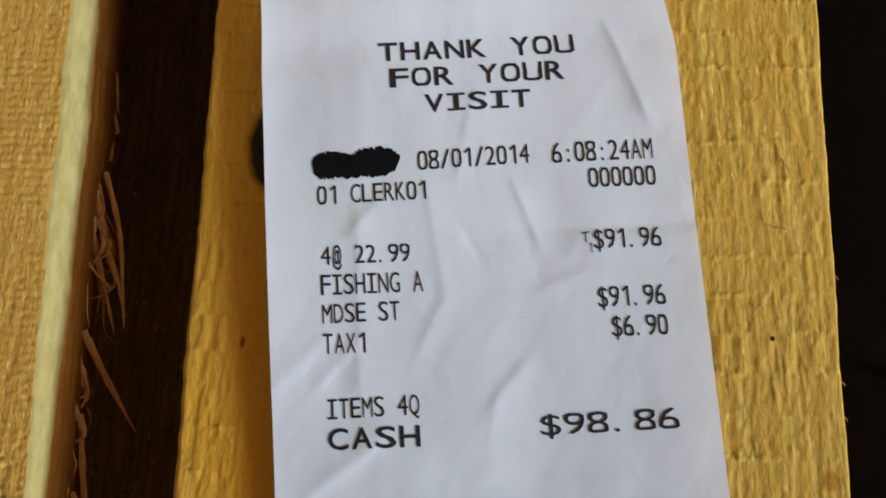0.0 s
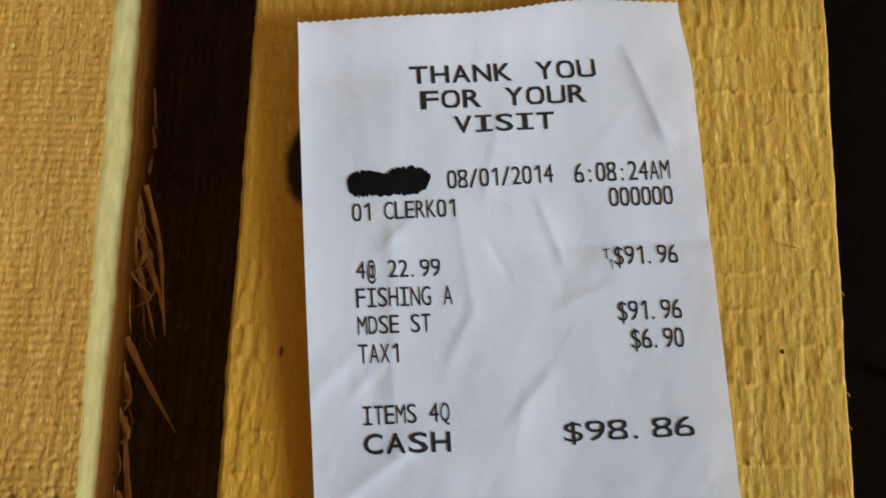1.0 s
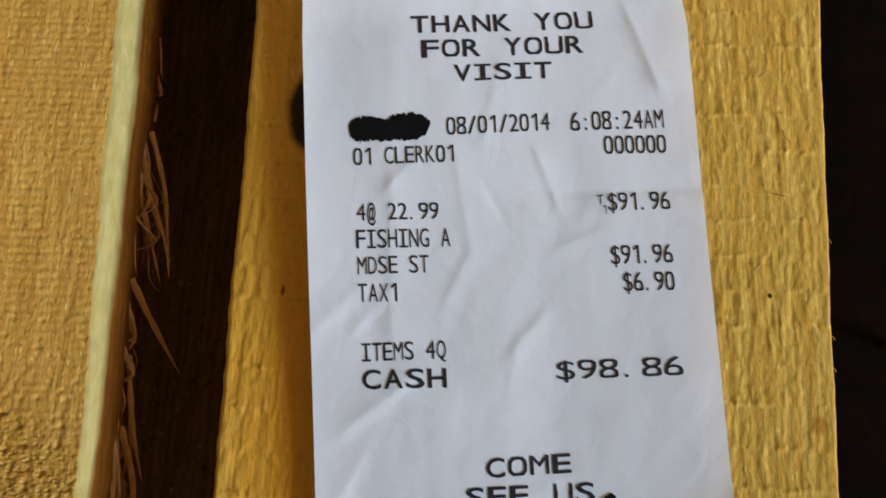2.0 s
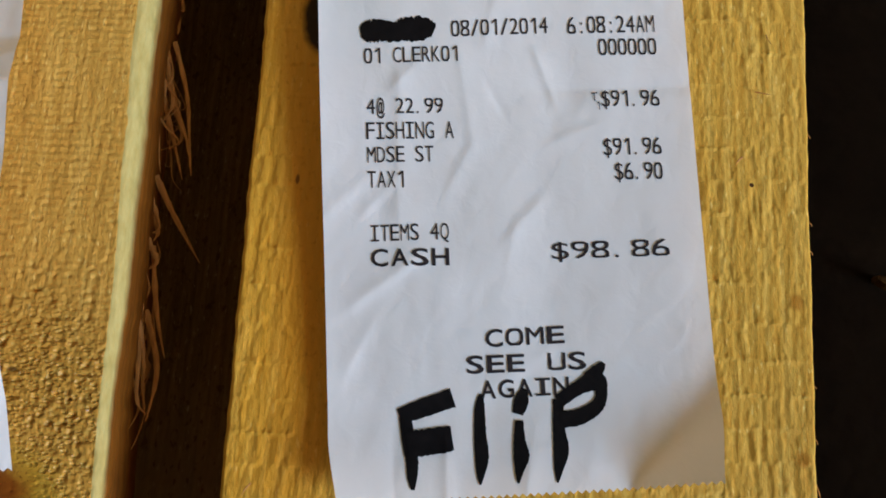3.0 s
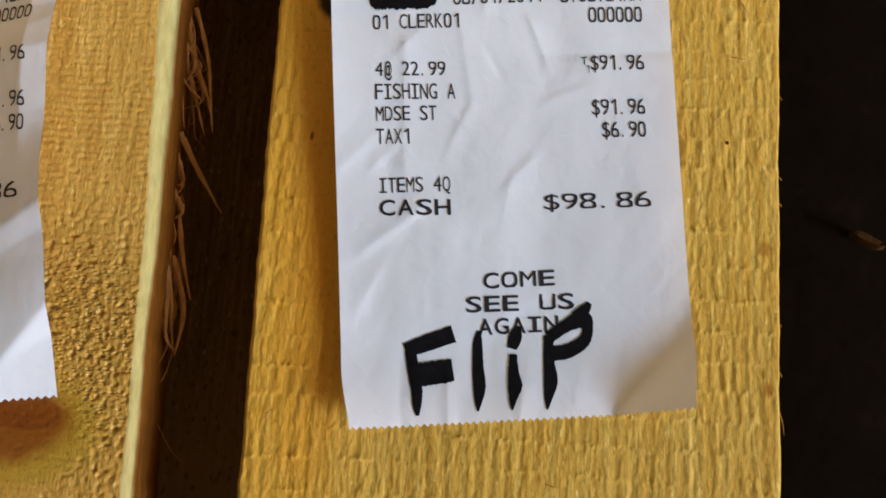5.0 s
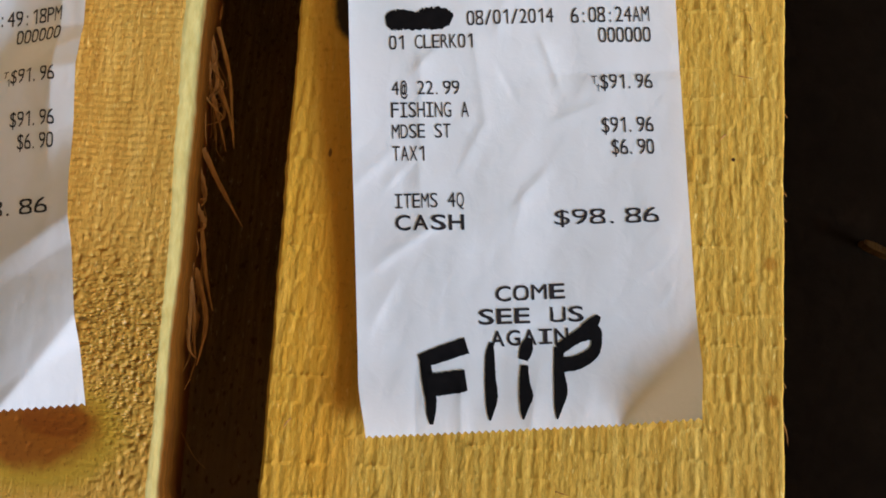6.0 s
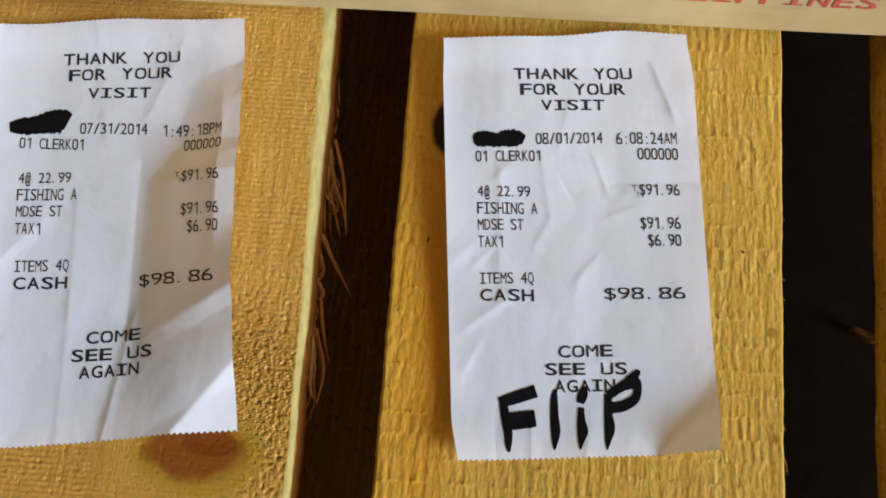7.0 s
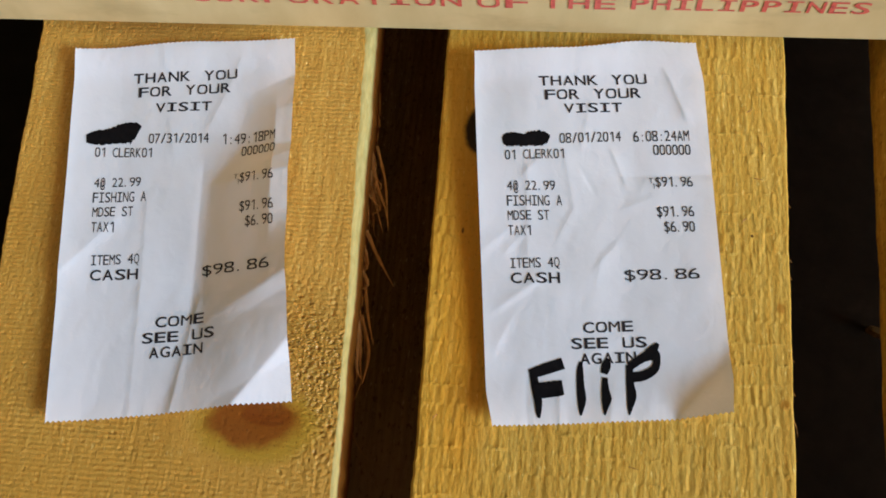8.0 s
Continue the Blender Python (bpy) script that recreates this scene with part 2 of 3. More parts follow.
def bevelled_box(name, lo, hi, bevel, material, parent=None, label=""):
    bm = bmesh.new()
    bmesh.ops.create_cube(bm, size=1)
    for v in bm.verts:
        v.co = [(a + b) / 2 + c * (b - a) for a, b, c in zip(lo, hi, v.co)]
    bmesh.ops.bevel(bm, geom=bm.edges[:], offset=bevel, segments=3, affect="EDGES")
    mesh = bpy.data.meshes.new(name)
    bm.to_mesh(mesh)
    bm.free()
    mesh.materials.append(material)
    mesh.shade_smooth()
    mesh.set_sharp_from_angle(angle=radians(40))
    ob = new(name, mesh)
    if parent:
        ob.parent = parent
    return tagged(ob, label)


def smooth_step(a, b, x):
    t = min(1.0, max(0.0, (x - a) / (b - a)))
    return t * t * (3 - 2 * t)


def n3(x, y, z=0.0):
    return noise.noise(Vector((x, y, z)))


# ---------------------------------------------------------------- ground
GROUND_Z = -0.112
ground = part("ground", [(-60, -60, GROUND_Z), (60, -60, GROUND_Z), (60, 60, GROUND_Z), (-60, 60, GROUND_Z)], [(0, 1, 2, 3)], DARK_FLOOR)
tagged(ground, "near-black brown floor under the wooden pallet", "floor", kind="structure")

# ---------------------------------------------------------------- pallet
pallet = tagged(new("pallet"), "rough-sawn yellow pine pallet with wide gaps between boards", "pallet")
BOARD_T = 0.016


def ripped(x, y, seed):
    """Ribs of the growth rings, torn into short fibres and broken by a fine step at each stroke of the blade."""
    phase = y * 185 + 0.8 * n3(x * 14, y * 30, seed + 2) + 0.10 * n3(x * 300, y * 20, seed + 6)
    stroke, within = math.floor(phase), phase % 1.0
    lane = x * 410 + 1.6 * n3(x * 60, y * 22, seed + 1) + 0.18 * math.sin(stroke * 2.4)
    rib = math.cos(math.tau * lane) * max(0.0, 0.5 + 1.2 * n3(x * 130, y * 70 + 0.5 * stroke, seed + 13))
    fibre = n3(x * 1300, y * 180 + 1.3 * stroke, seed) + 0.7 * n3(x * 2100, y * 380, seed + 4)
    fuzz = n3(x * 1500, y * 1000, seed + 3)
    z = 0.000074 * rib + 0.000064 * fibre + 0.000046 * fuzz + 0.00006 * n3(x * 160, y * 75, seed + 8)
    z += 0.00022 * max(0.0, n3(x * 1100, y * 420, seed + 9) - 0.22)
    return z + 0.00021 * (1 - within) ** 9 * max(0.0, 0.45 + 1.8 * n3(x * 190, stroke * 3.1, seed + 5)) * (1 + n3(x * 2000, y * 900, seed + 16))


def bandsawn(x, y, seed):
    """Close blade marks across close fibres: a woven look, torn into coarse flakes beside the knot."""
    worn = smooth_step(-0.062, -0.098, y + 0.012 * n3(x * 60, y * 40, seed + 7))
    worn *= smooth_step(-0.124, -0.112, y) * (0.08 + 0.92 * smooth_step(-0.102, -0.088, x))
    fibre = 1 - 2 * abs(n3(x * 620, y * 55, seed))
    blade = math.sin(y * 5000 + 3 * n3(x * 30, y * 20, seed + 2) + 1.6 * n3(x * 260, y * 30, seed + 5))
    z = 0.00006 * fibre + 0.000045 * blade * (0.6 + fibre) + 0.00008 * n3(x * 1000, y * 620, seed + 4) + 0.00005 * n3(x * 170, y * 90, seed + 8)
    pit = max(0.0, n3(x * 800, y * 1150, seed + 6) - 0.15 + 0.10 * worn)
    z -= (0.00026 + 0.00050 * worn) * pit * (1.2 - 0.7 * blade)
    sealed = smooth_step(1.5, 1.0, math.hypot((x + 0.0845) / 0.0150, (y + 0.109) / 0.0105))
    worn *= 1 - sealed
    z *= 1 - 0.8 * sealed
    flake = n3(x * 1250, y * 900, seed + 11) - 1.3 * abs(n3(x * 800, y * 1100, seed + 12)) + 0.5 * n3(x * 1900, y * 1500, seed + 15)
    return z + worn * 0.00028 * (0.8 + 0.5 * blade) * flake


def waney(y):
    """Width and drop of the pale worn corner along the left board."""
    return (float(np.interp(y, (-0.12, -0.09, -0.06, -0.04, 0.0), (0.0013, 0.0011, 0.0014, 0.0020, 0.0028))),
            float(np.interp(y, (-0.12, -0.10, -0.076, -0.055, -0.02, 0.0), (0.0020, 0.0023, 0.0032, 0.0044, 0.0046, 0.0038))))


def deck_board(material, left, right, seed, rough, worn=None, columns=190, label="", near=(-0.152, 0.006), step=0.0005, relief=ripped):
    """One deck board from y = -0.42 to 0.30. left, right: x at y = 0 and its change per metre. worn(y): width and drop of a worn right corner."""
    ys = list(np.arange(-0.42, near[0], 0.012)) + list(np.arange(near[0], near[1], step)) + list(np.arange(near[1], 0.30, 0.012))
    verts, faces, which = [], [], []
    for y in ys:
        a = left[0] + left[1] * y + 0.0005 * n3(seed, y * 60) + 0.00022 * n3(seed + 3, y * 420)
        b = right[0] + right[1] * y + 0.0004 * n3(seed + 7, y * 60) + 0.00010 * n3(seed + 9, y * 420)
        wa = 0.0006 * (1 + 0.3 * n3(seed, y * 90))
        wb, drop = worn(y) if worn else (0.0004, 0.0004)
        wb *= 1 + 0.22 * n3(seed + 5, y * 60) + 0.10 * n3(seed + 6, y * 500)
        drop *= 1 + 0.15 * n3(seed + 8, y * 70) + 0.05 * n3(seed + 12, y * 500)
        ring = [(a + 0.0008, -BOARD_T), (a, -BOARD_T + 0.001), (a - 0.0001, -BOARD_T / 2), (a, -0.00096), (a + wa * 0.35, -0.00042)]
        for k in range(columns + 1):
            x = a + wa + (b - wb - a - wa) * k / columns
            z = relief(x, y, seed)
            fade = min(1.0, k / 3, (columns - k) / 3)
            ring.append((x, rough * z * (0.35 + 0.65 * fade)))
        shred = 0.0004 * n3(seed + 11, y * 300) if worn else 0.0
        ring += [(b - wb * 0.62, -drop * 0.10), (b - wb * 0.28, -drop * 0.34), (b - wb * 0.08, -drop * 0.66), (b, -drop), (b + shred * 0.5, -drop - 0.0012),
                 (b + shred, -BOARD_T / 2 - 0.001), (b + shred * 0.6, -BOARD_T + 0.001), (b - 0.0008, -BOARD_T)]
        size = len(ring)
        verts += [(x, y, z) for x, z in ring]
    for r in range(len(ys) - 1):
        for k in range(size):
            j = (k + 1) % size
            faces.append((r * size + k, r * size + j, (r + 1) * size + j, (r + 1) * size + k))
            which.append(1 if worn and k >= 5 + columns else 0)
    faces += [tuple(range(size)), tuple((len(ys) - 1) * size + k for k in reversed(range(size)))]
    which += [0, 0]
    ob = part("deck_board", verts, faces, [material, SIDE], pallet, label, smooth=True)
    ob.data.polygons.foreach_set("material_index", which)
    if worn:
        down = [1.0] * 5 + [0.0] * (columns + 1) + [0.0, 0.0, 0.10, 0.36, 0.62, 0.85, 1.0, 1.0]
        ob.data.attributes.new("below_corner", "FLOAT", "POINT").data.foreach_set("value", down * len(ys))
    ob.data.set_sharp_from_angle(angle=radians(70))
    return ob


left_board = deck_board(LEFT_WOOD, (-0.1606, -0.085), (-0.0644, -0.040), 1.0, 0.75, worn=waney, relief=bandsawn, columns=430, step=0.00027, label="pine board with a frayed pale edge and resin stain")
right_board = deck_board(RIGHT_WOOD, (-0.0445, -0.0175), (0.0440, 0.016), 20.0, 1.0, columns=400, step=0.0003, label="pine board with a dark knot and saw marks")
deck_board(PLAIN_WOOD, (0.0700, 0.035), (0.162, 0.03), 40.0, 0.8, columns=60, step=0.002)
# two boards out of view, added to keep the sun off the floor
for x in (0.182, 0.298):
    deck_board(PLAIN_WOOD, (x, 0.03), (x + 0.094, 0.03), 80.0 + x, 0.8, columns=20, step=0.01)
deck_board(PLAIN_WOOD, (-0.284, -0.08), (-0.1900, -0.08), 60.0, 0.8, columns=60, step=0.002)
for y in (0.20, -0.36):
    bevelled_box("stringer", (-0.285, y - 0.02, GROUND_Z + 0.0163), (0.395, y + 0.02, -BOARD_T), 0.002, PLAIN_WOOD, pallet)


# board not itself seen, added to brighten and brown the left gap
bevelled_box("added_bottom_board", (-0.115, -0.40, GROUND_Z), (-0.005, 0.24, GROUND_Z + 0.016), 0.002, CHIP, pallet, "added dark brown board under the left gap")


def strand(points, thick, wide, parent, name="splinter", seed=0.0):
    """A torn wood fibre: a flat tapering strip through the points."""
    pts = [Vector(p) for p in points]
    fine = []
    for i in range(len(pts) - 1):
        p0, p1, p2, p3 = pts[max(0, i - 1)], pts[i], pts[i + 1], pts[min(len(pts) - 1, i + 2)]
        for k in range(6):
            t = k / 6
            fine.append(0.5 * ((2 * p1) + (p2 - p0) * t + (2 * p0 - 5 * p1 + 4 * p2 - p3) * t * t + (3 * p1 - p0 - 3 * p2 + p3) * t ** 3))
    fine.append(pts[-1])
    verts, faces = [], []
    for i, p in enumerate(fine):
        ahead = (fine[min(i + 1, len(fine) - 1)] - fine[max(i - 1, 0)]).normalized()
        across = ahead.cross(Vector((0.25, 0, 1))).normalized()
        up = across.cross(ahead)
        f = i / (len(fine) - 1)
        w = wide * (1 - f ** 2.2 * 0.85) * (0.8 + 0.5 * n3(seed, i * 0.6)) / 2
        h = thick * (1 - f * 0.7) / 2
        verts += [p + across * w, p + up * h, p - across * w, p - up * h]
    for i in range(len(fine) - 1):
        for k in range(4):
            j = (k + 1) % 4
            faces.append((i * 4 + k, i * 4 + j, i * 4 + 4 + j, i * 4 + 4 + k))
    faces += [(0, 1, 2, 3), tuple(4 * (len(fine) - 1) + k for k in (3, 2, 1, 0))]
    return part(name, verts, faces, SPLINTER, parent)


def fray(y0, y1, count, seed, out=0.006, long=0.016):
    """Fibres torn loose along the lower side of the left board."""
    rnd = random.Random(seed)
    for i in range(count):
        y = rnd.uniform(y1, y0)
        x = -0.0644 - 0.040 * y - 0.0006
        reach, length, z = out * rnd.uniform(0.35, 1.0), long * rnd.uniform(0.5, 1.1), -rnd.uniform(0.009, 0.0145)
        strand([(x - 0.0006, y, z), (x + reach * 0.35, y - length * 0.35, z - 0.0008), (x + reach * rnd.uniform(0.5, 1.0), y - length * rnd.uniform(0.6, 0.85), z - rnd.uniform(0, 0.003)),
                (x + reach * rnd.uniform(-0.15, 1.25), y - length * rnd.uniform(0.85, 1.05), z - rnd.uniform(0, 0.003))], 0.00025, rnd.uniform(0.0003, 0.0013), left_board, seed=seed + i)


strand([(-0.0633, -0.0320, -0.011), (-0.0613, -0.0398, -0.012), (-0.0578, -0.0478, -0.012), (-0.0566, -0.0534, -0.012)], 0.0004, 0.0012, left_board, seed=1)
strand([(-0.0622, -0.0290, -0.011), (-0.0593, -0.0380, -0.012), (-0.0579, -0.0454, -0.012), (-0.0570, -0.0520, -0.012)], 0.0004, 0.0010, left_board, seed=2)
strand([(-0.0636, -0.0382, -0.012), (-0.0604, -0.0471, -0.012), (-0.0580, -0.0542, -0.012)], 0.0004, 0.0010, left_board, seed=3)
strand([(-0.0622, -0.0540, -0.011), (-0.0592, -0.0598, -0.013), (-0.0540, -0.0680, -0.0145)], 0.0005, 0.0014, left_board, seed=4)
strand([(-0.0614, -0.0660, -0.012), (-0.0594, -0.0767, -0.012), (-0.0570, -0.0848, -0.012)], 0.0004, 0.0011, left_board, seed=5)
strand([(-0.0612, -0.0770, -0.012), (-0.0580, -0.0863, -0.012), (-0.0587, -0.0950, -0.012)], 0.0004, 0.0013, left_board, seed=6)
strand([(-0.0616, -0.0806, -0.012), (-0.0598, -0.0900, -0.012), (-0.0590, -0.0943, -0.012)], 0.0003, 0.0008, left_board, seed=7)
strand([(-0.0590, -0.0940, -0.012), (-0.0600, -0.0985, -0.012), (-0.0620, -0.1020, -0.012)], 0.0002, 0.0003, left_board, seed=8)
strand([(-0.0600, -0.1070, -0.012), (-0.0575, -0.1111, -0.013), (-0.0553, -0.1131, -0.014)], 0.0002, 0.0002, left_board, seed=9)
fray(-0.026, -0.044, 16, 11, 0.0046, 0.013)
fray(-0.056, -0.086, 18, 12, 0.0028, 0.016)
fray(-0.004, -0.024, 4, 13, 0.0025, 0.010)
for x, y, dx, dy in ((0.0352, -0.0400, 0.0024, -0.0006), (0.0338, -0.0215, 0.0016, 0.0013), (0.0372, -0.0300, 0.0008, -0.0020), (0.0330, -0.0510, -0.0012, -0.0016), (0.0060, -0.1130, 0.0020, -0.0005), (-0.0380, -0.1040, -0.0010, -0.0018)):
    strand([(x, y, 0.0004), (x + dx * 0.5 + dy * 0.1, y + dy * 0.5, 0.0006), (x + dx, y + dy, 0.0008)], 0.0002, 0.0003, right_board, seed=x * 900)
# loose fibres on the far edge of the right board
for y, reach, length in ((-0.046, 0.0007, 0.0010), (-0.0605, 0.0006, 0.0008), (-0.0650, 0.0006, 0.0009), (-0.0855, 0.0006, 0.0006), (-0.0930, 0.0006, 0.0012), (-0.0985, 0.0009, 0.0050)):
    x = 0.0440 + 0.016 * y
    strand([(x - 0.0004, y, -0.001), (x + reach * 0.6, y - length * 0.5, -0.001), (x + reach, y - length, -0.0012)], 0.0002, 0.0003, right_board, seed=y)


# ---------------------------------------------------------------- lettering from the built-in font
GLYPHS = {}


def refined(pts, faces):
    """The same flat shape with its long edges cut up, so that it can follow a creased sheet."""
    bm = bmesh.new()
    verts = [bm.verts.new((x, y, 0)) for x, y in pts]
    for f in faces:
        bm.faces.new([verts[i] for i in f])
    for _ in range(3):
        bmesh.ops.triangulate(bm, faces=bm.faces[:])
        bmesh.ops.subdivide_edges(bm, edges=[e for e in bm.edges if e.calc_length() > 0.2], cuts=1)
    bm.verts.index_update()
    shape = [(v.co.x, v.co.y) for v in bm.verts], [tuple(v.index for v in f.verts) for f in bm.faces]
    bm.free()
    return shape


def glyph(ch, bold=True):
    """The outline-filled shape of a character: its points and its faces."""
    if (ch, bold) not in GLYPHS:
        GLYPHS[ch, bold] = refined(*drawn(ch, bold))
    return GLYPHS[ch, bold]


def drawn(ch, bold):
    if ch == "I":
        k = 0.0 if bold else 0.025
        bars = ((0.2, 0.0, 0.8, 0.13 - k), (0.2, 0.87 + k, 0.8, 1.0), (0.41 + k, 0.13 - k, 0.59 - k, 0.87 + k))
        pts = [p for a, b, c, d in bars for p in ((a, b), (c, b), (c, d), (a, d))]
        return pts, [tuple(4 * i + k for k in range(4)) for i in range(3)]
    if ch == "1":
        left = 0.42 if bold else 0.47
        return [(left, 0.0), (0.64, 0.0), (0.64, 1.0), (left, 1.0), (left, 1.0), (left, 0.86), (0.12, 0.70), (0.12, 0.83)], [(0, 1, 2, 3), (4, 7, 6, 5)]
    if ch == "M":
        k = 0.17 if bold else 0.13
        pts = [(0, 0), (k, 0), (k, 1), (0, 1), (1 - k, 0), (1, 0), (1, 1), (1 - k, 1), (k, 1), (k, 0.78), (0.5, 0.38), (0.5, 0.60), (1 - k, 1), (1 - k, 0.78)]
        return pts, [(0, 1, 2, 3), (4, 5, 6, 7), (8, 9, 10, 11), (11, 10, 13, 12)]
    curve = bpy.data.curves.new("glyph", "FONT")
    curve.body, curve.size, curve.resolution_u, curve.offset = ch, 1.0, 3, 0.014 if ch == "@" else -0.003 if not bold or ch in "$9861." else 0.013
    ob = new("glyph", curve)
    depsgraph = bpy.context.evaluated_depsgraph_get()
    depsgraph.update()
    mesh = bpy.data.meshes.new_from_object(ob.evaluated_get(depsgraph))
    shape = [(v.co.x, v.co.y) for v in mesh.vertices], [tuple(f.vertices) for f in mesh.polygons]
    bpy.data.objects.remove(ob)
    bpy.data.curves.remove(curve)
    bpy.data.meshes.remove(mesh)
    return shape


NARROW = {".": 0.22, ":": 0.22, "1": 0.62, "/": 0.95, "-": 0.8, "T": 1.0, "I": 0.95}


def squared(x, y, lo, hi, cap):
    """Pushes the bends of a round character out towards its corners, as in a till's print."""
    p, q = 2 * (x - lo) / (hi - lo) - 1, 2 * y / cap - 1
    big = max(abs(p), abs(q), 1e-6)
    k = (math.hypot(p, q) / big) ** 0.55
    p, q = (min(1.0, max(-1.0, c * k)) for c in (p, q))
    return lo + (hi - lo) * (p + 1) / 2, cap * (q + 1) / 2


def lettering(text, place, cell=0.8, bold=True):
    """Monospaced lettering. place(s, t): the world point for s along the line (0 to 1) and t up a capital. Returns points and faces of each character."""
    shapes, pitch = [], 1 / (len(text) - 1 + cell)
    for i, ch in enumerate(text):
        if ch == " ":
            continue
        pts, fs = glyph(ch, bold)
        lo, hi = min(p[0] for p in pts), max(p[0] for p in pts)
        cap = 1.0 if ch in "I1M" else max(y for _, y in glyph("H", bold)[0])
        wide = cell * NARROW.get(ch, 1.0)
        verts = []
        for x, y in pts:
            if ch in "OU0689":
                x, y = squared(x, y, lo, hi, cap)
            s = pitch * (i + (cell - wide) * (0.2 if ch == "." else 0.5) + wide * (x - lo) / max(1e-6, hi - lo))
            verts.append(place(s, y / cap))
        shapes.append((verts, fs))
    return shapes


# ---------------------------------------------------------------- receipts
class Sheet:
    """A strip of till paper: four corners on the board, and its height over the board."""

    def __init__(self, corners, height, bow):
        self.corners, self.height, self.bow = [Vector(c) for c in corners], height, bow

    def flat(self, u, v):
        a, b, c, d = self.corners
        p = a * (1 - u) * (1 - v) + b * u * (1 - v) + c * u * v + d * (1 - u) * v
        dx, dy = self.bow(u, v)
        return Vector((p.x + dx, p.y + dy))

    def at(self, u, v, lift=0.0):
        p = self.flat(u, v)
        return Vector((p.x, p.y, self.height(min(1, max(0, u)), min(1, max(0, v))) + lift))

    def build(self, thing, columns=192, rows=170):
        verts, faces = [], []
        for r in range(rows + 1):
            v = r / rows
            for c in range(columns + 1):
                u = c / columns
                p = self.at(u, v)
                tooth = abs((c % 4) - 2) / 2
                if r == rows:
                    p += (self.flat(u, 1) - self.flat(u, 0.99)).normalized().to_3d() * (0.00050 * tooth - 0.0002)
                elif r == 0:
                    p -= (self.flat(u, 0.01) - self.flat(u, 0)).normalized().to_3d() * 0.00025 * tooth
                verts.append(p)
        w = columns + 1
        for r in range(rows):
            for c in range(columns):
                faces.append((r * w + c, (r + 1) * w + c, (r + 1) * w + c + 1, r * w + c + 1))
        return part("paper", verts, faces, PAPER, thing, "crumpled white till paper", smooth=True)

    def printed(self, thing, text, u0, u1, v0, v1, tall, dy=0.0, cell=0.8):
        """A printed line: left and right ends, the top at both, and the height of a capital."""
        def place(s, t):
            return self.at(u0 + (u1 - u0) * s, v0 + (v1 - v0) * s + tall * (1 - t) + dy, 0.00010)
        for verts, faces in lettering(text, place, cell, (u1 - u0) / len(text) > 0.04):
            part("printed_character", verts, faces, PRINT, thing)

    def stroke(self, points, lift, seed, ragged=0.12):
        """A felt-pen stroke through points (u, v, half width in mm)."""
        pts = [Vector((u * 57.5, v * 99.0, w)) for u, v, w in points]
        fine = []
        for i in range(len(pts) - 1):
            p0, p1, p2, p3 = pts[max(0, i - 1)], pts[i], pts[i + 1], pts[min(len(pts) - 1, i + 2)]
            for k in range(10):
                t = k / 10
                fine.append(0.5 * ((2 * p1) + (p2 - p0) * t + (2 * p0 - 5 * p1 + 4 * p2 - p3) * t * t + (3 * p1 - p0 - 3 * p2 + p3) * t ** 3))
        fine.append(pts[-1])
        verts, faces = [], []
        for i, p in enumerate(fine):
            d = fine[min(i + 1, len(fine) - 1)] - fine[max(i - 1, 0)]
            side = Vector((-d.y, d.x)).normalized()
            for k in range(5):
                s = (k - 2) / 2
                w = p.z * (1 + ragged * (n3(seed + s, i * 0.8) + 0.8 * n3(seed + 9 + s, i * 2.9)))
                q = Vector((p.x, p.y)) + side * s * w
                verts.append(self.at(q.x / 57.5, q.y / 99.0, lift))
        for i in range(len(fine) - 1):
            for k in range(4):
                faces.append((i * 5 + k, i * 5 + k + 1, i * 5 + 6 + k, i * 5 + 5 + k))
        return verts, faces

    def inked(self, thing, name, strokes, seed, label, ragged=0.12):
        verts, faces = [], []
        for i, points in enumerate(strokes):
            vs, fs = self.stroke(points, 0.00011 + 0.00002 * i, seed + 17.3 * i, ragged)
            faces += [tuple(len(verts) + k for k in f) for f in fs]
            verts += vs
        return part(name, verts, faces, MARKER, thing, label)


def crease(u, v, a, b, deep, wide):
    """A sharp fold along the line from a to b, steep on one side and gentle on the other: its height in mm at (u, v)."""
    px, py, ax, ay, bx, by = u * 57, v * 100, a[0] * 57, a[1] * 100, b[0] * 57, b[1] * 100
    dx, dy = bx - ax, by - ay
    long = math.hypot(dx, dy)
    along = ((px - ax) * dx + (py - ay) * dy) / long
    far = ((px - ax) * dy - (py - ay) * dx) / long
    wide *= 2.2 if far > 0 else 0.7
    end = max(0.0, -along, along - long)
    return 0.58 * deep * math.exp(-(math.sqrt(far * far + 0.1) - 0.32) / wide) * math.exp(-(end / 2.8) ** 2)


def beyond(u, v, a, b):
    """How far, in mm, (u, v) lies to the right of the line from a to b."""
    dx, dy = (b[0] - a[0]) * 57, (b[1] - a[1]) * 100
    return ((u - a[0]) * 57 * -dy + (v - a[1]) * 100 * dx) / math.hypot(dx, dy)


def wrinkles(u, v, seed):
    x, y = u * 57, v * 100
    z = 0.55 * n3(x * 0.06, y * 0.035, seed) + 0.20 * n3(x * 0.13, y * 0.07, seed + 5) + 0.04 * (1 - 2 * abs(n3(x * 0.11, y * 0.06, seed + 9)))
    return z + 0.05 * n3(x * 0.35, y * 0.3, seed + 12) + 0.03 * (1 - 2 * abs(n3(x * 0.30, y * 0.22, seed + 15)))


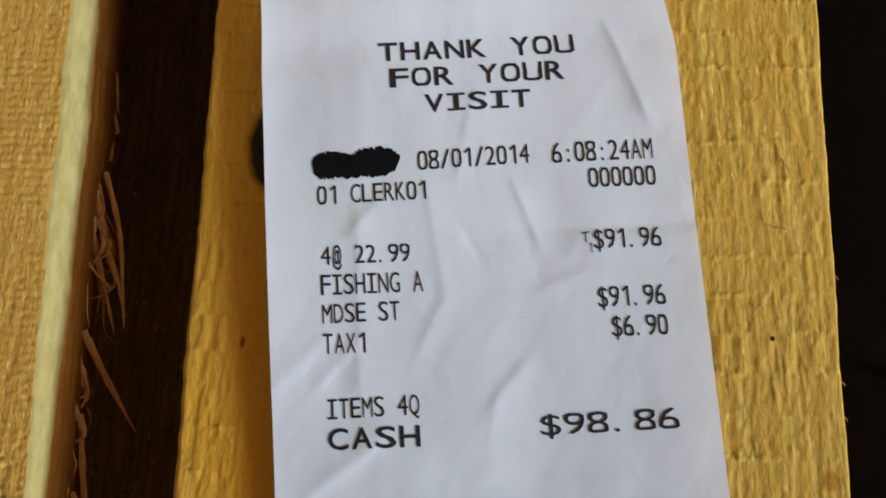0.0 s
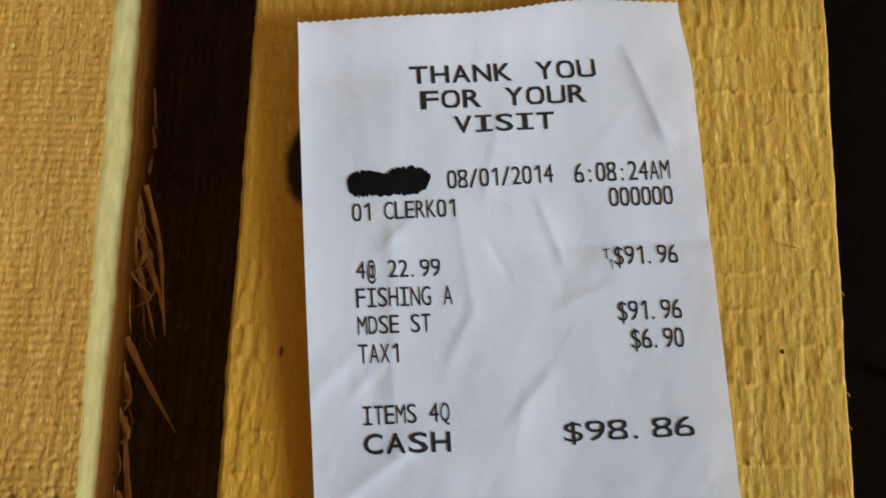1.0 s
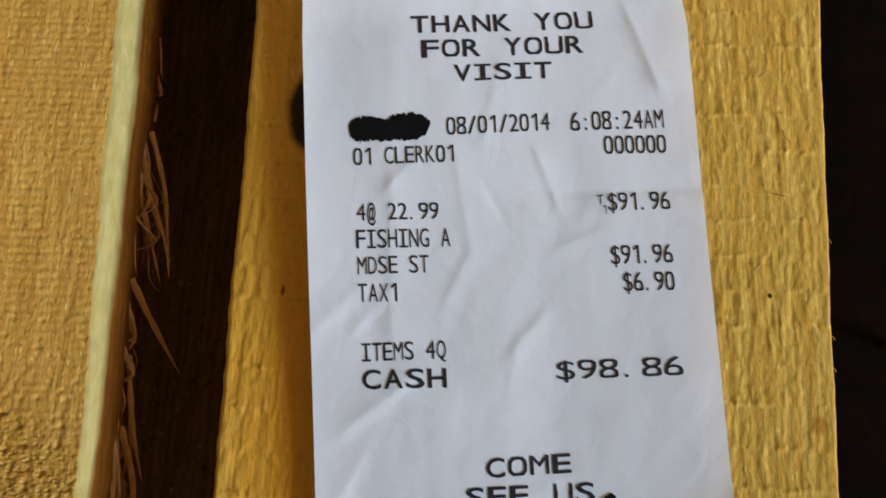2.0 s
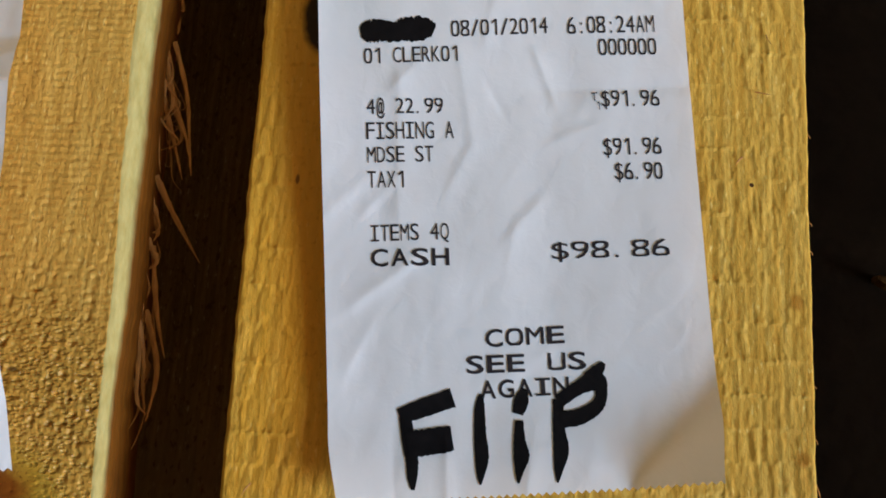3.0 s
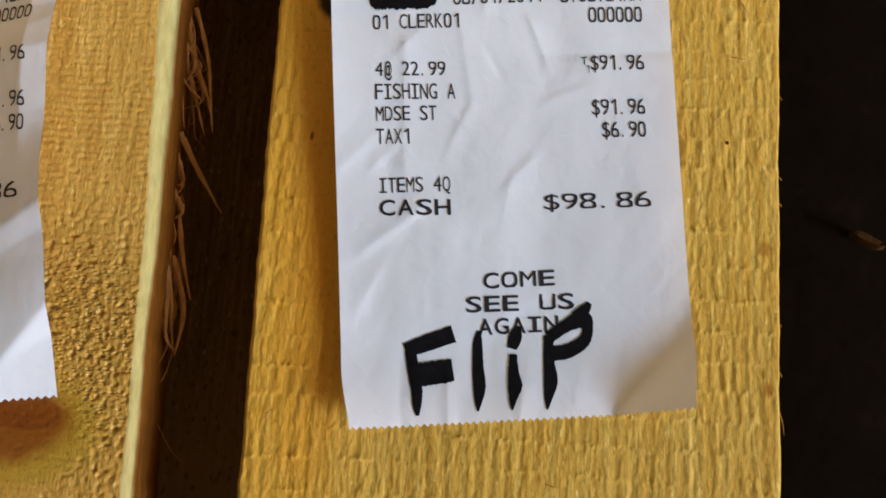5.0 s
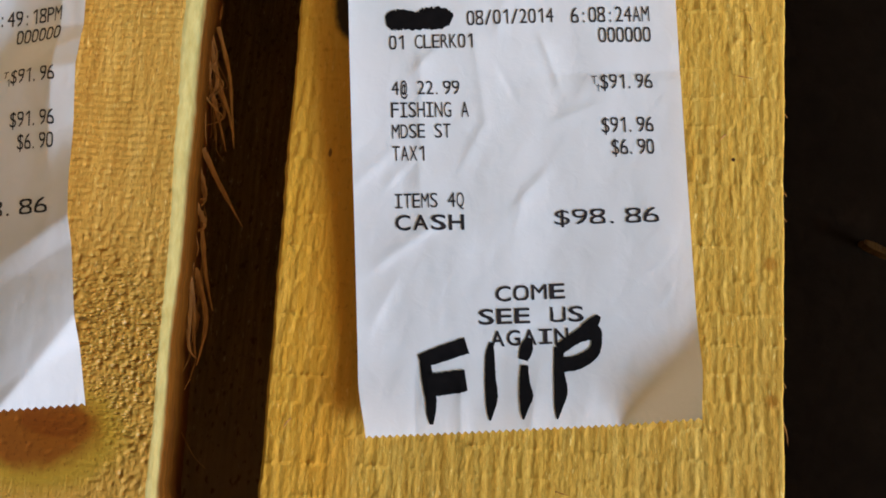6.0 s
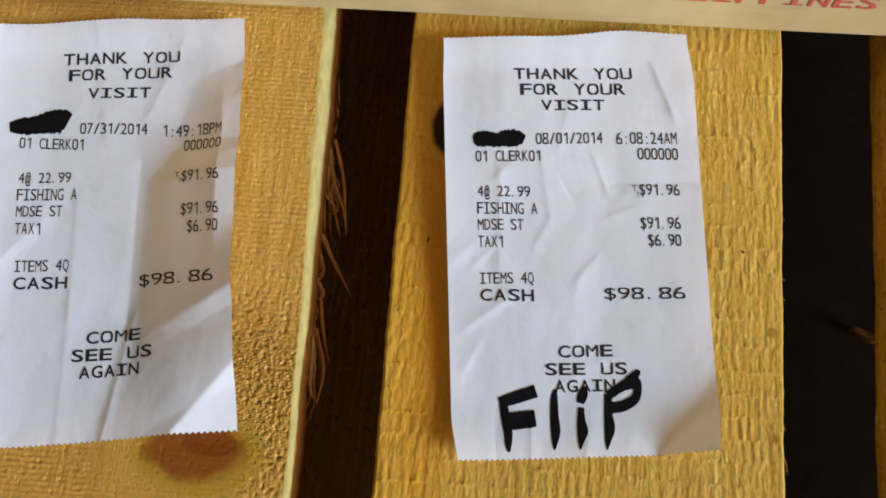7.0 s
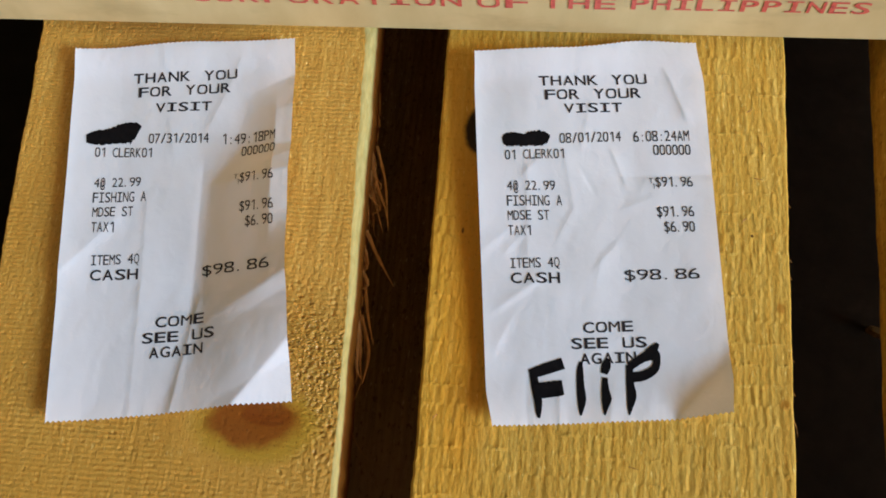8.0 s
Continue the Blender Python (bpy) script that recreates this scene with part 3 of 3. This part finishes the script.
RIGHT_FOLDS = (
    ((0.27, 0.315), (0.215, 0.35), 0.30, 0.9), ((0.215, 0.35), (0.20, 0.56), 0.45, 2.2), ((0.38, 0.32), (0.40, 0.44), 0.22, 1.2),
    ((0.593, 0.325), (0.62, 0.375), 0.40, 0.8), ((0.62, 0.375), (0.99, 0.378), -0.45, 1.6), ((0.852, 0.095), (0.905, 0.20), 0.60, 1.2),
    ((0.50, 0.18), (0.46, 0.27), 0.35, 1.8), ((0.123, 0.559), (0.173, 0.529), 0.28, 0.6), ((0.383, 0.480), (0.345, 0.522), 0.22, 0.6),
    ((0.552, 0.572), (0.506, 0.603), 0.30, 0.7), ((0.506, 0.603), (0.490, 0.640), 0.14, 0.7), ((0.085, 0.705), (0.215, 0.655), 0.40, 1.0),
    ((0.215, 0.655), (0.30, 0.69), 0.25, 1.2), ((0.712, 0.443), (0.633, 0.460), 0.20, 0.7), ((0.468, 0.384), (0.476, 0.394), -0.25, 0.5),
    ((0.02, 0.56), (0.12, 0.51), 0.35, 1.4), ((0.06, 0.80), (0.10, 0.76), 0.22, 0.7), ((0.46, 0.83), (0.56, 0.80), 0.22, 0.8),
    ((0.30, 0.93), (0.29, 1.0), 0.30, 1.0), ((0.52, 0.94), (0.50, 1.0), 0.25, 1.0), ((0.17, 0.90), (0.15, 1.0), -0.25, 1.2),
)
LEFT_FOLDS = (
    ((0.60, 0.38), (0.57, 0.74), -0.8, 2.0), ((0.60, 0.74), (0.50, 1.0), 1.0, 1.8), ((0.02, 0.62), (0.22, 0.50), 0.6, 2.0),
    ((0.35, 0.70), (0.33, 1.0), 0.22, 1.2), ((0.40, 0.02), (0.46, 0.30), 0.3, 2.4), ((0.36, 0.46), (0.35, 0.72), 0.22, 1.2), ((0.75, 0.06), (0.62, 0.25), 0.4, 1.8),
)


def right_height(u, v):
    z = 1.0 + 3.0 * math.exp(-((u - 0.2) / 0.42) ** 2) * (1 - v) ** 1.1 + 1.6 * math.exp(-u / 0.13) * (0.75 + 0.25 * math.sin(v * 6))
    z += 1.2 * smooth_step(0.86, 1.0, v) * (1 - u) + 0.9 * smooth_step(0.10, 0.0, v)
    past = beyond(u, v, (0.773, 1.0), (1.017, 0.835))
    soft = 0.25 + 5.0 * smooth_step(1.0, 0.84, v)
    z += 0.60 * (math.sqrt(past * past + soft) + past) / 2
    z += 0.70 * wrinkles(u, v, 2.0) + sum(crease(u, v, *f) for f in RIGHT_FOLDS)
    return max(0.35, z) * 0.001


def left_height(u, v):
    start = float(np.interp(v, (0.0, 0.24, 0.33, 0.42, 0.78, 1.0), (0.76, 0.76, 0.75, 0.63, 0.60, 0.49)))
    slope = float(np.interp(v + 0.24 * (u - 0.62), (0.0, 0.20, 0.30, 0.45, 0.79, 0.83, 1.0), (0.05, 0.06, 0.26, 0.42, 0.45, 0.38, 0.24)))
    rise = u - start
    z = 1.2 + 57 * slope * (math.sqrt(rise * rise + 0.0004) + rise) / 2 + 1.5 * math.exp(-u / 0.10) + 1.0 * smooth_step(0.1, 0.0, v)
    past = beyond(u, v, (0.76, 1.0), (1.0, 0.86))
    z -= 0.50 * max(0.0, past)
    z -= 57 * 0.36 * max(0.0, u - 0.925) * smooth_step(0.10, 0.36, v) * smooth_step(0.66, 0.52, v)
    z += 0.75 * wrinkles(u, v, 31.0) + sum(crease(u, v, *f) for f in LEFT_FOLDS)
    return max(0.35, z) * 0.001


def right_bow(u, v):
    full = smooth_step(0.0, 0.12, v) * smooth_step(1.02, 0.9, v)
    return 0.0013 * u * full - 0.0009 * (1 - u) * full * (0.4 + v), 0.0018 * math.exp(-((u - 0.74) / 0.18) ** 2) * math.exp(-v / 0.05)


def left_bow(u, v):
    return -0.0003 * u * math.sin(math.pi * v), 0.0012 * math.exp(-((u - 0.48) / 0.25) ** 2) * math.exp(-v / 0.05)


LINES = (
    ("THANK YOU", 0.282, 0.755, 0.081, 0.083, 0.028),
    ("FOR YOUR", 0.305, 0.725, 0.122, 0.122, 0.029),
    ("VISIT", 0.386, 0.638, 0.165, 0.164, 0.027),
    ("01 CLERK01", 0.121, 0.379, 0.292, 0.294, 0.027),
    ("000000", 0.759, 0.918, 0.29, 0.292, 0.029),
    ("4@ 22.99", 0.124, 0.329, 0.38, 0.383, 0.025),
    ("$91.96", 0.758, 0.915, 0.38, 0.382, 0.028),
    ("FISHING A", 0.121, 0.355, 0.419, 0.423, 0.028),
    ("MDSE ST", 0.122, 0.298, 0.46, 0.462, 0.026),
    ("$91.96", 0.755, 0.91, 0.462, 0.464, 0.028),
    ("TAX1", 0.121, 0.221, 0.5, 0.502, 0.027),
    ("$6.90", 0.781, 0.908, 0.503, 0.506, 0.028),
    ("ITEMS 4Q", 0.124, 0.331, 0.587, 0.589, 0.026),
    ("CASH", 0.123, 0.329, 0.625, 0.629, 0.027),
    ("$98.86", 0.6, 0.909, 0.627, 0.631, 0.027),
    ("COME", 0.414, 0.62, 0.758, 0.757, 0.026),
    ("SEE US", 0.362, 0.672, 0.796, 0.798, 0.026),
    ("AGAIN", 0.395, 0.624, 0.834, 0.834, 0.026),
)


def receipt(corners, height, bow, date, hour, label, drift):
    thing = tagged(new("receipt"), label, "receipt", "receipts on the pallet")
    sheet = Sheet(corners, height, bow)
    sheet.build(thing)
    rows = LINES + ((date, 0.36, 0.624, 0.25, 0.248, 0.028), (hour, 0.678, 0.917, 0.249, 0.251, 0.030), ("T", 0.731, 0.748, 0.383, 0.382, 0.015), ("1", 0.744, 0.754, 0.399, 0.399, 0.014))
    for text, u0, u1, v0, v1, tall in rows:
        (a, b), (c, d) = drift(u0, v0), drift(u1, v0)
        sheet.printed(thing, text, u0 + a, u1 + c, v0 + b, v1 + d, tall, cell=0.85 if len(text) > 1 else 1.0)
    return thing, sheet


right_receipt, right_sheet = receipt(
    [(-0.0362, -0.0086), (0.0211, -0.0025), (0.0279, -0.1005), (-0.0248, -0.1064)], right_height, right_bow,
    "08/01/2014", "6:08:24AM", "crumpled white till receipt with black marker writing on a board", lambda u, v: (0.0, 0.0))
right_sheet.inked(right_receipt, "marker_blot", [[(0.113, 0.264, 0.9), (0.128, 0.263, 1.8), (0.160, 0.262, 2.0), (0.208, 0.266, 1.7), (0.245, 0.262, 2.1), (0.290, 0.263, 2.0), (0.312, 0.268, 1.0)]], 3.0, "black marker blot", 0.24)
right_sheet.inked(right_receipt, "marker_letter", [
    [(0.198, 0.880, 0.9), (0.205, 0.915, 1.0), (0.209, 0.945, 0.95), (0.204, 0.968, 0.75), (0.202, 0.985, 0.3)], [(0.184, 0.880, 1.2), (0.250, 0.868, 1.35), (0.323, 0.856, 1.4)],
    [(0.199, 0.920, 1.85), (0.262, 0.918, 1.9), (0.317, 0.915, 1.75)]], 5.0, "letter F in black marker", 0.10)
right_sheet.inked(right_receipt, "marker_letter", [[(0.396, 0.853, 0.3), (0.391, 0.873, 0.75), (0.389, 0.910, 0.9), (0.390, 0.942, 1.05), (0.384, 0.965, 0.7), (0.380, 0.983, 0.15)]], 6.0, "letter L in black marker", 0.12)
right_sheet.inked(right_receipt, "marker_letter", [[(0.508, 0.848, 0.5), (0.499, 0.866, 1.1), (0.488, 0.885, 0.8)], [(0.491, 0.894, 0.6), (0.489, 0.925, 0.9), (0.492, 0.945, 1.15), (0.484, 0.968, 0.65), (0.480, 0.984, 0.15)]], 7.0, "letter I in black marker", 0.12)
right_sheet.inked(right_receipt, "marker_letter", [
    [(0.594, 0.866, 0.8), (0.591, 0.905, 0.85), (0.595, 0.940, 1.15), (0.588, 0.965, 0.75), (0.583, 0.986, 0.15)],
    [(0.594, 0.870, 1.0), (0.648, 0.851, 1.05), (0.692, 0.842, 1.5), (0.706, 0.856, 0.9), (0.694, 0.878, 1.0), (0.645, 0.8935, 1.2), (0.596, 0.896, 1.2)],
    [(0.672, 0.838, 0.9), (0.700, 0.827, 0.9), (0.716, 0.816, 0.4)]], 8.0, "letter P in black marker", 0.10)

left_receipt, left_sheet = receipt(
    [(-0.1465, -0.0100), (-0.0856, -0.0044), (-0.0717, -0.1040), (-0.1304, -0.1127)], left_height, left_bow,
    "07/31/2014", "1:49:18PM", "creased white till receipt with a raised side on a board",
    lambda u, v: (0.05 * min(v, 0.6) - 0.021 + 0.010 * smooth_step(0.5, 0.8, u) * smooth_step(0.3, 0.45, v) * smooth_step(0.85, 0.7, v) + 0.019 * smooth_step(0.55, 0.80, u) * smooth_step(0.15, 0.24, v) * smooth_step(0.62, 0.54, v), 0.018 * min(v, 0.6) - 0.006 + 0.035 * smooth_step(0.45, 0.95, u) * smooth_step(0.12, 0.24, v) * smooth_step(0.78, 0.52, v) + 0.011 * smooth_step(0.20, 0.38, u) * smooth_step(0.85, 0.62, u) * smooth_step(0.12, 0.20, v) * smooth_step(0.36, 0.26, v)))
left_sheet.inked(left_receipt, "marker_blot", [[(0.072, 0.266, 1.2), (0.110, 0.264, 2.0), (0.170, 0.261, 2.3), (0.230, 0.254, 2.9), (0.280, 0.252, 2.9), (0.300, 0.256, 2.0)]], 13.0, "black marker blot", 0.22)

# ---------------------------------------------------------------- cardboard box
box = tagged(new("cardboard_box"), "buff cardboard carton with red printing standing on the pallet", "box")
bevelled_box("carton", (-0.30, 0.0, 0.0003), (0.20, 0.24, 0.13), 0.0022, CARD, box)


def box_words(text, x0, x1, base, tall):
    def place(s, t):
        return Vector((x0 + (x1 - x0) * s, -0.00018, base + tall * t))
    for verts, faces in lettering(text, place, 0.80):
        part("printed_letter", verts, faces, RED, box, "red printed letter")


def box_bars(x0, x1, count, base, tall):
    """A name that is not spelled out: plain red shapes of its size."""
    pitch = (x1 - x0) / count
    for i in range(count):
        a = x0 + i * pitch
        wide = pitch * (0.72 + 0.06 * math.sin(i * 2.3))
        part("printed_bar", [(a, -0.00018, base), (a + wide, -0.00018, base), (a + wide, -0.00018, base + tall), (a, -0.00018, base + tall)], [(0, 1, 2, 3)], RED, box, "plain red printed bar")


box_words("OF", -0.0355, -0.0226, 0.0129, 0.0046)
box_words("THE", -0.0189, -0.0005, 0.0131, 0.0046)
box_words("PHILIPPINES", 0.0034, 0.0612, 0.0134, 0.0046)
box_bars(-0.1469, -0.1150, 4, 0.0133, 0.0046)
box_words("CORPORATION", -0.1122, -0.0396, 0.0131, 0.0046)
box_words("PHILIPPINES", -0.0390, 0.0158, 0.0206, 0.0046)
box_words("BY", 0.0215, 0.0330, 0.0206, 0.0046)
box_bars(-0.0620, -0.0440, 3, 0.0206, 0.0046)

# ---------------------------------------------------------------- litter on the floor
def chip(x, y, turn, long, wide, name, label, material):
    rnd = random.Random(long)
    m = Matrix.Translation((x, y, GROUND_Z)) @ pose(0, 0, 0, 0, 0, turn)
    outline = [(math.cos(a) * long / 2 * rnd.uniform(0.8, 1.1), math.sin(a) * wide / 2 * rnd.uniform(0.7, 1.15)) for a in [k * math.tau / 10 for k in range(10)]]
    verts = [m @ Vector((p, q, 0.0)) for p, q in outline] + [m @ Vector((p * 0.9, q * 0.85, 0.003 + 0.001 * rnd.random())) for p, q in outline]
    faces = [tuple(reversed(range(10))), tuple(range(10, 20))] + [(k, (k + 1) % 10, 10 + (k + 1) % 10, 10 + k) for k in range(10)]
    return tagged(part(name, verts, faces, material), label, "wood chip")


chip(0.0985, -0.0415, -25, 0.011, 0.003, "wood_chip", "small brown wood chip on the dark floor", CHIP)
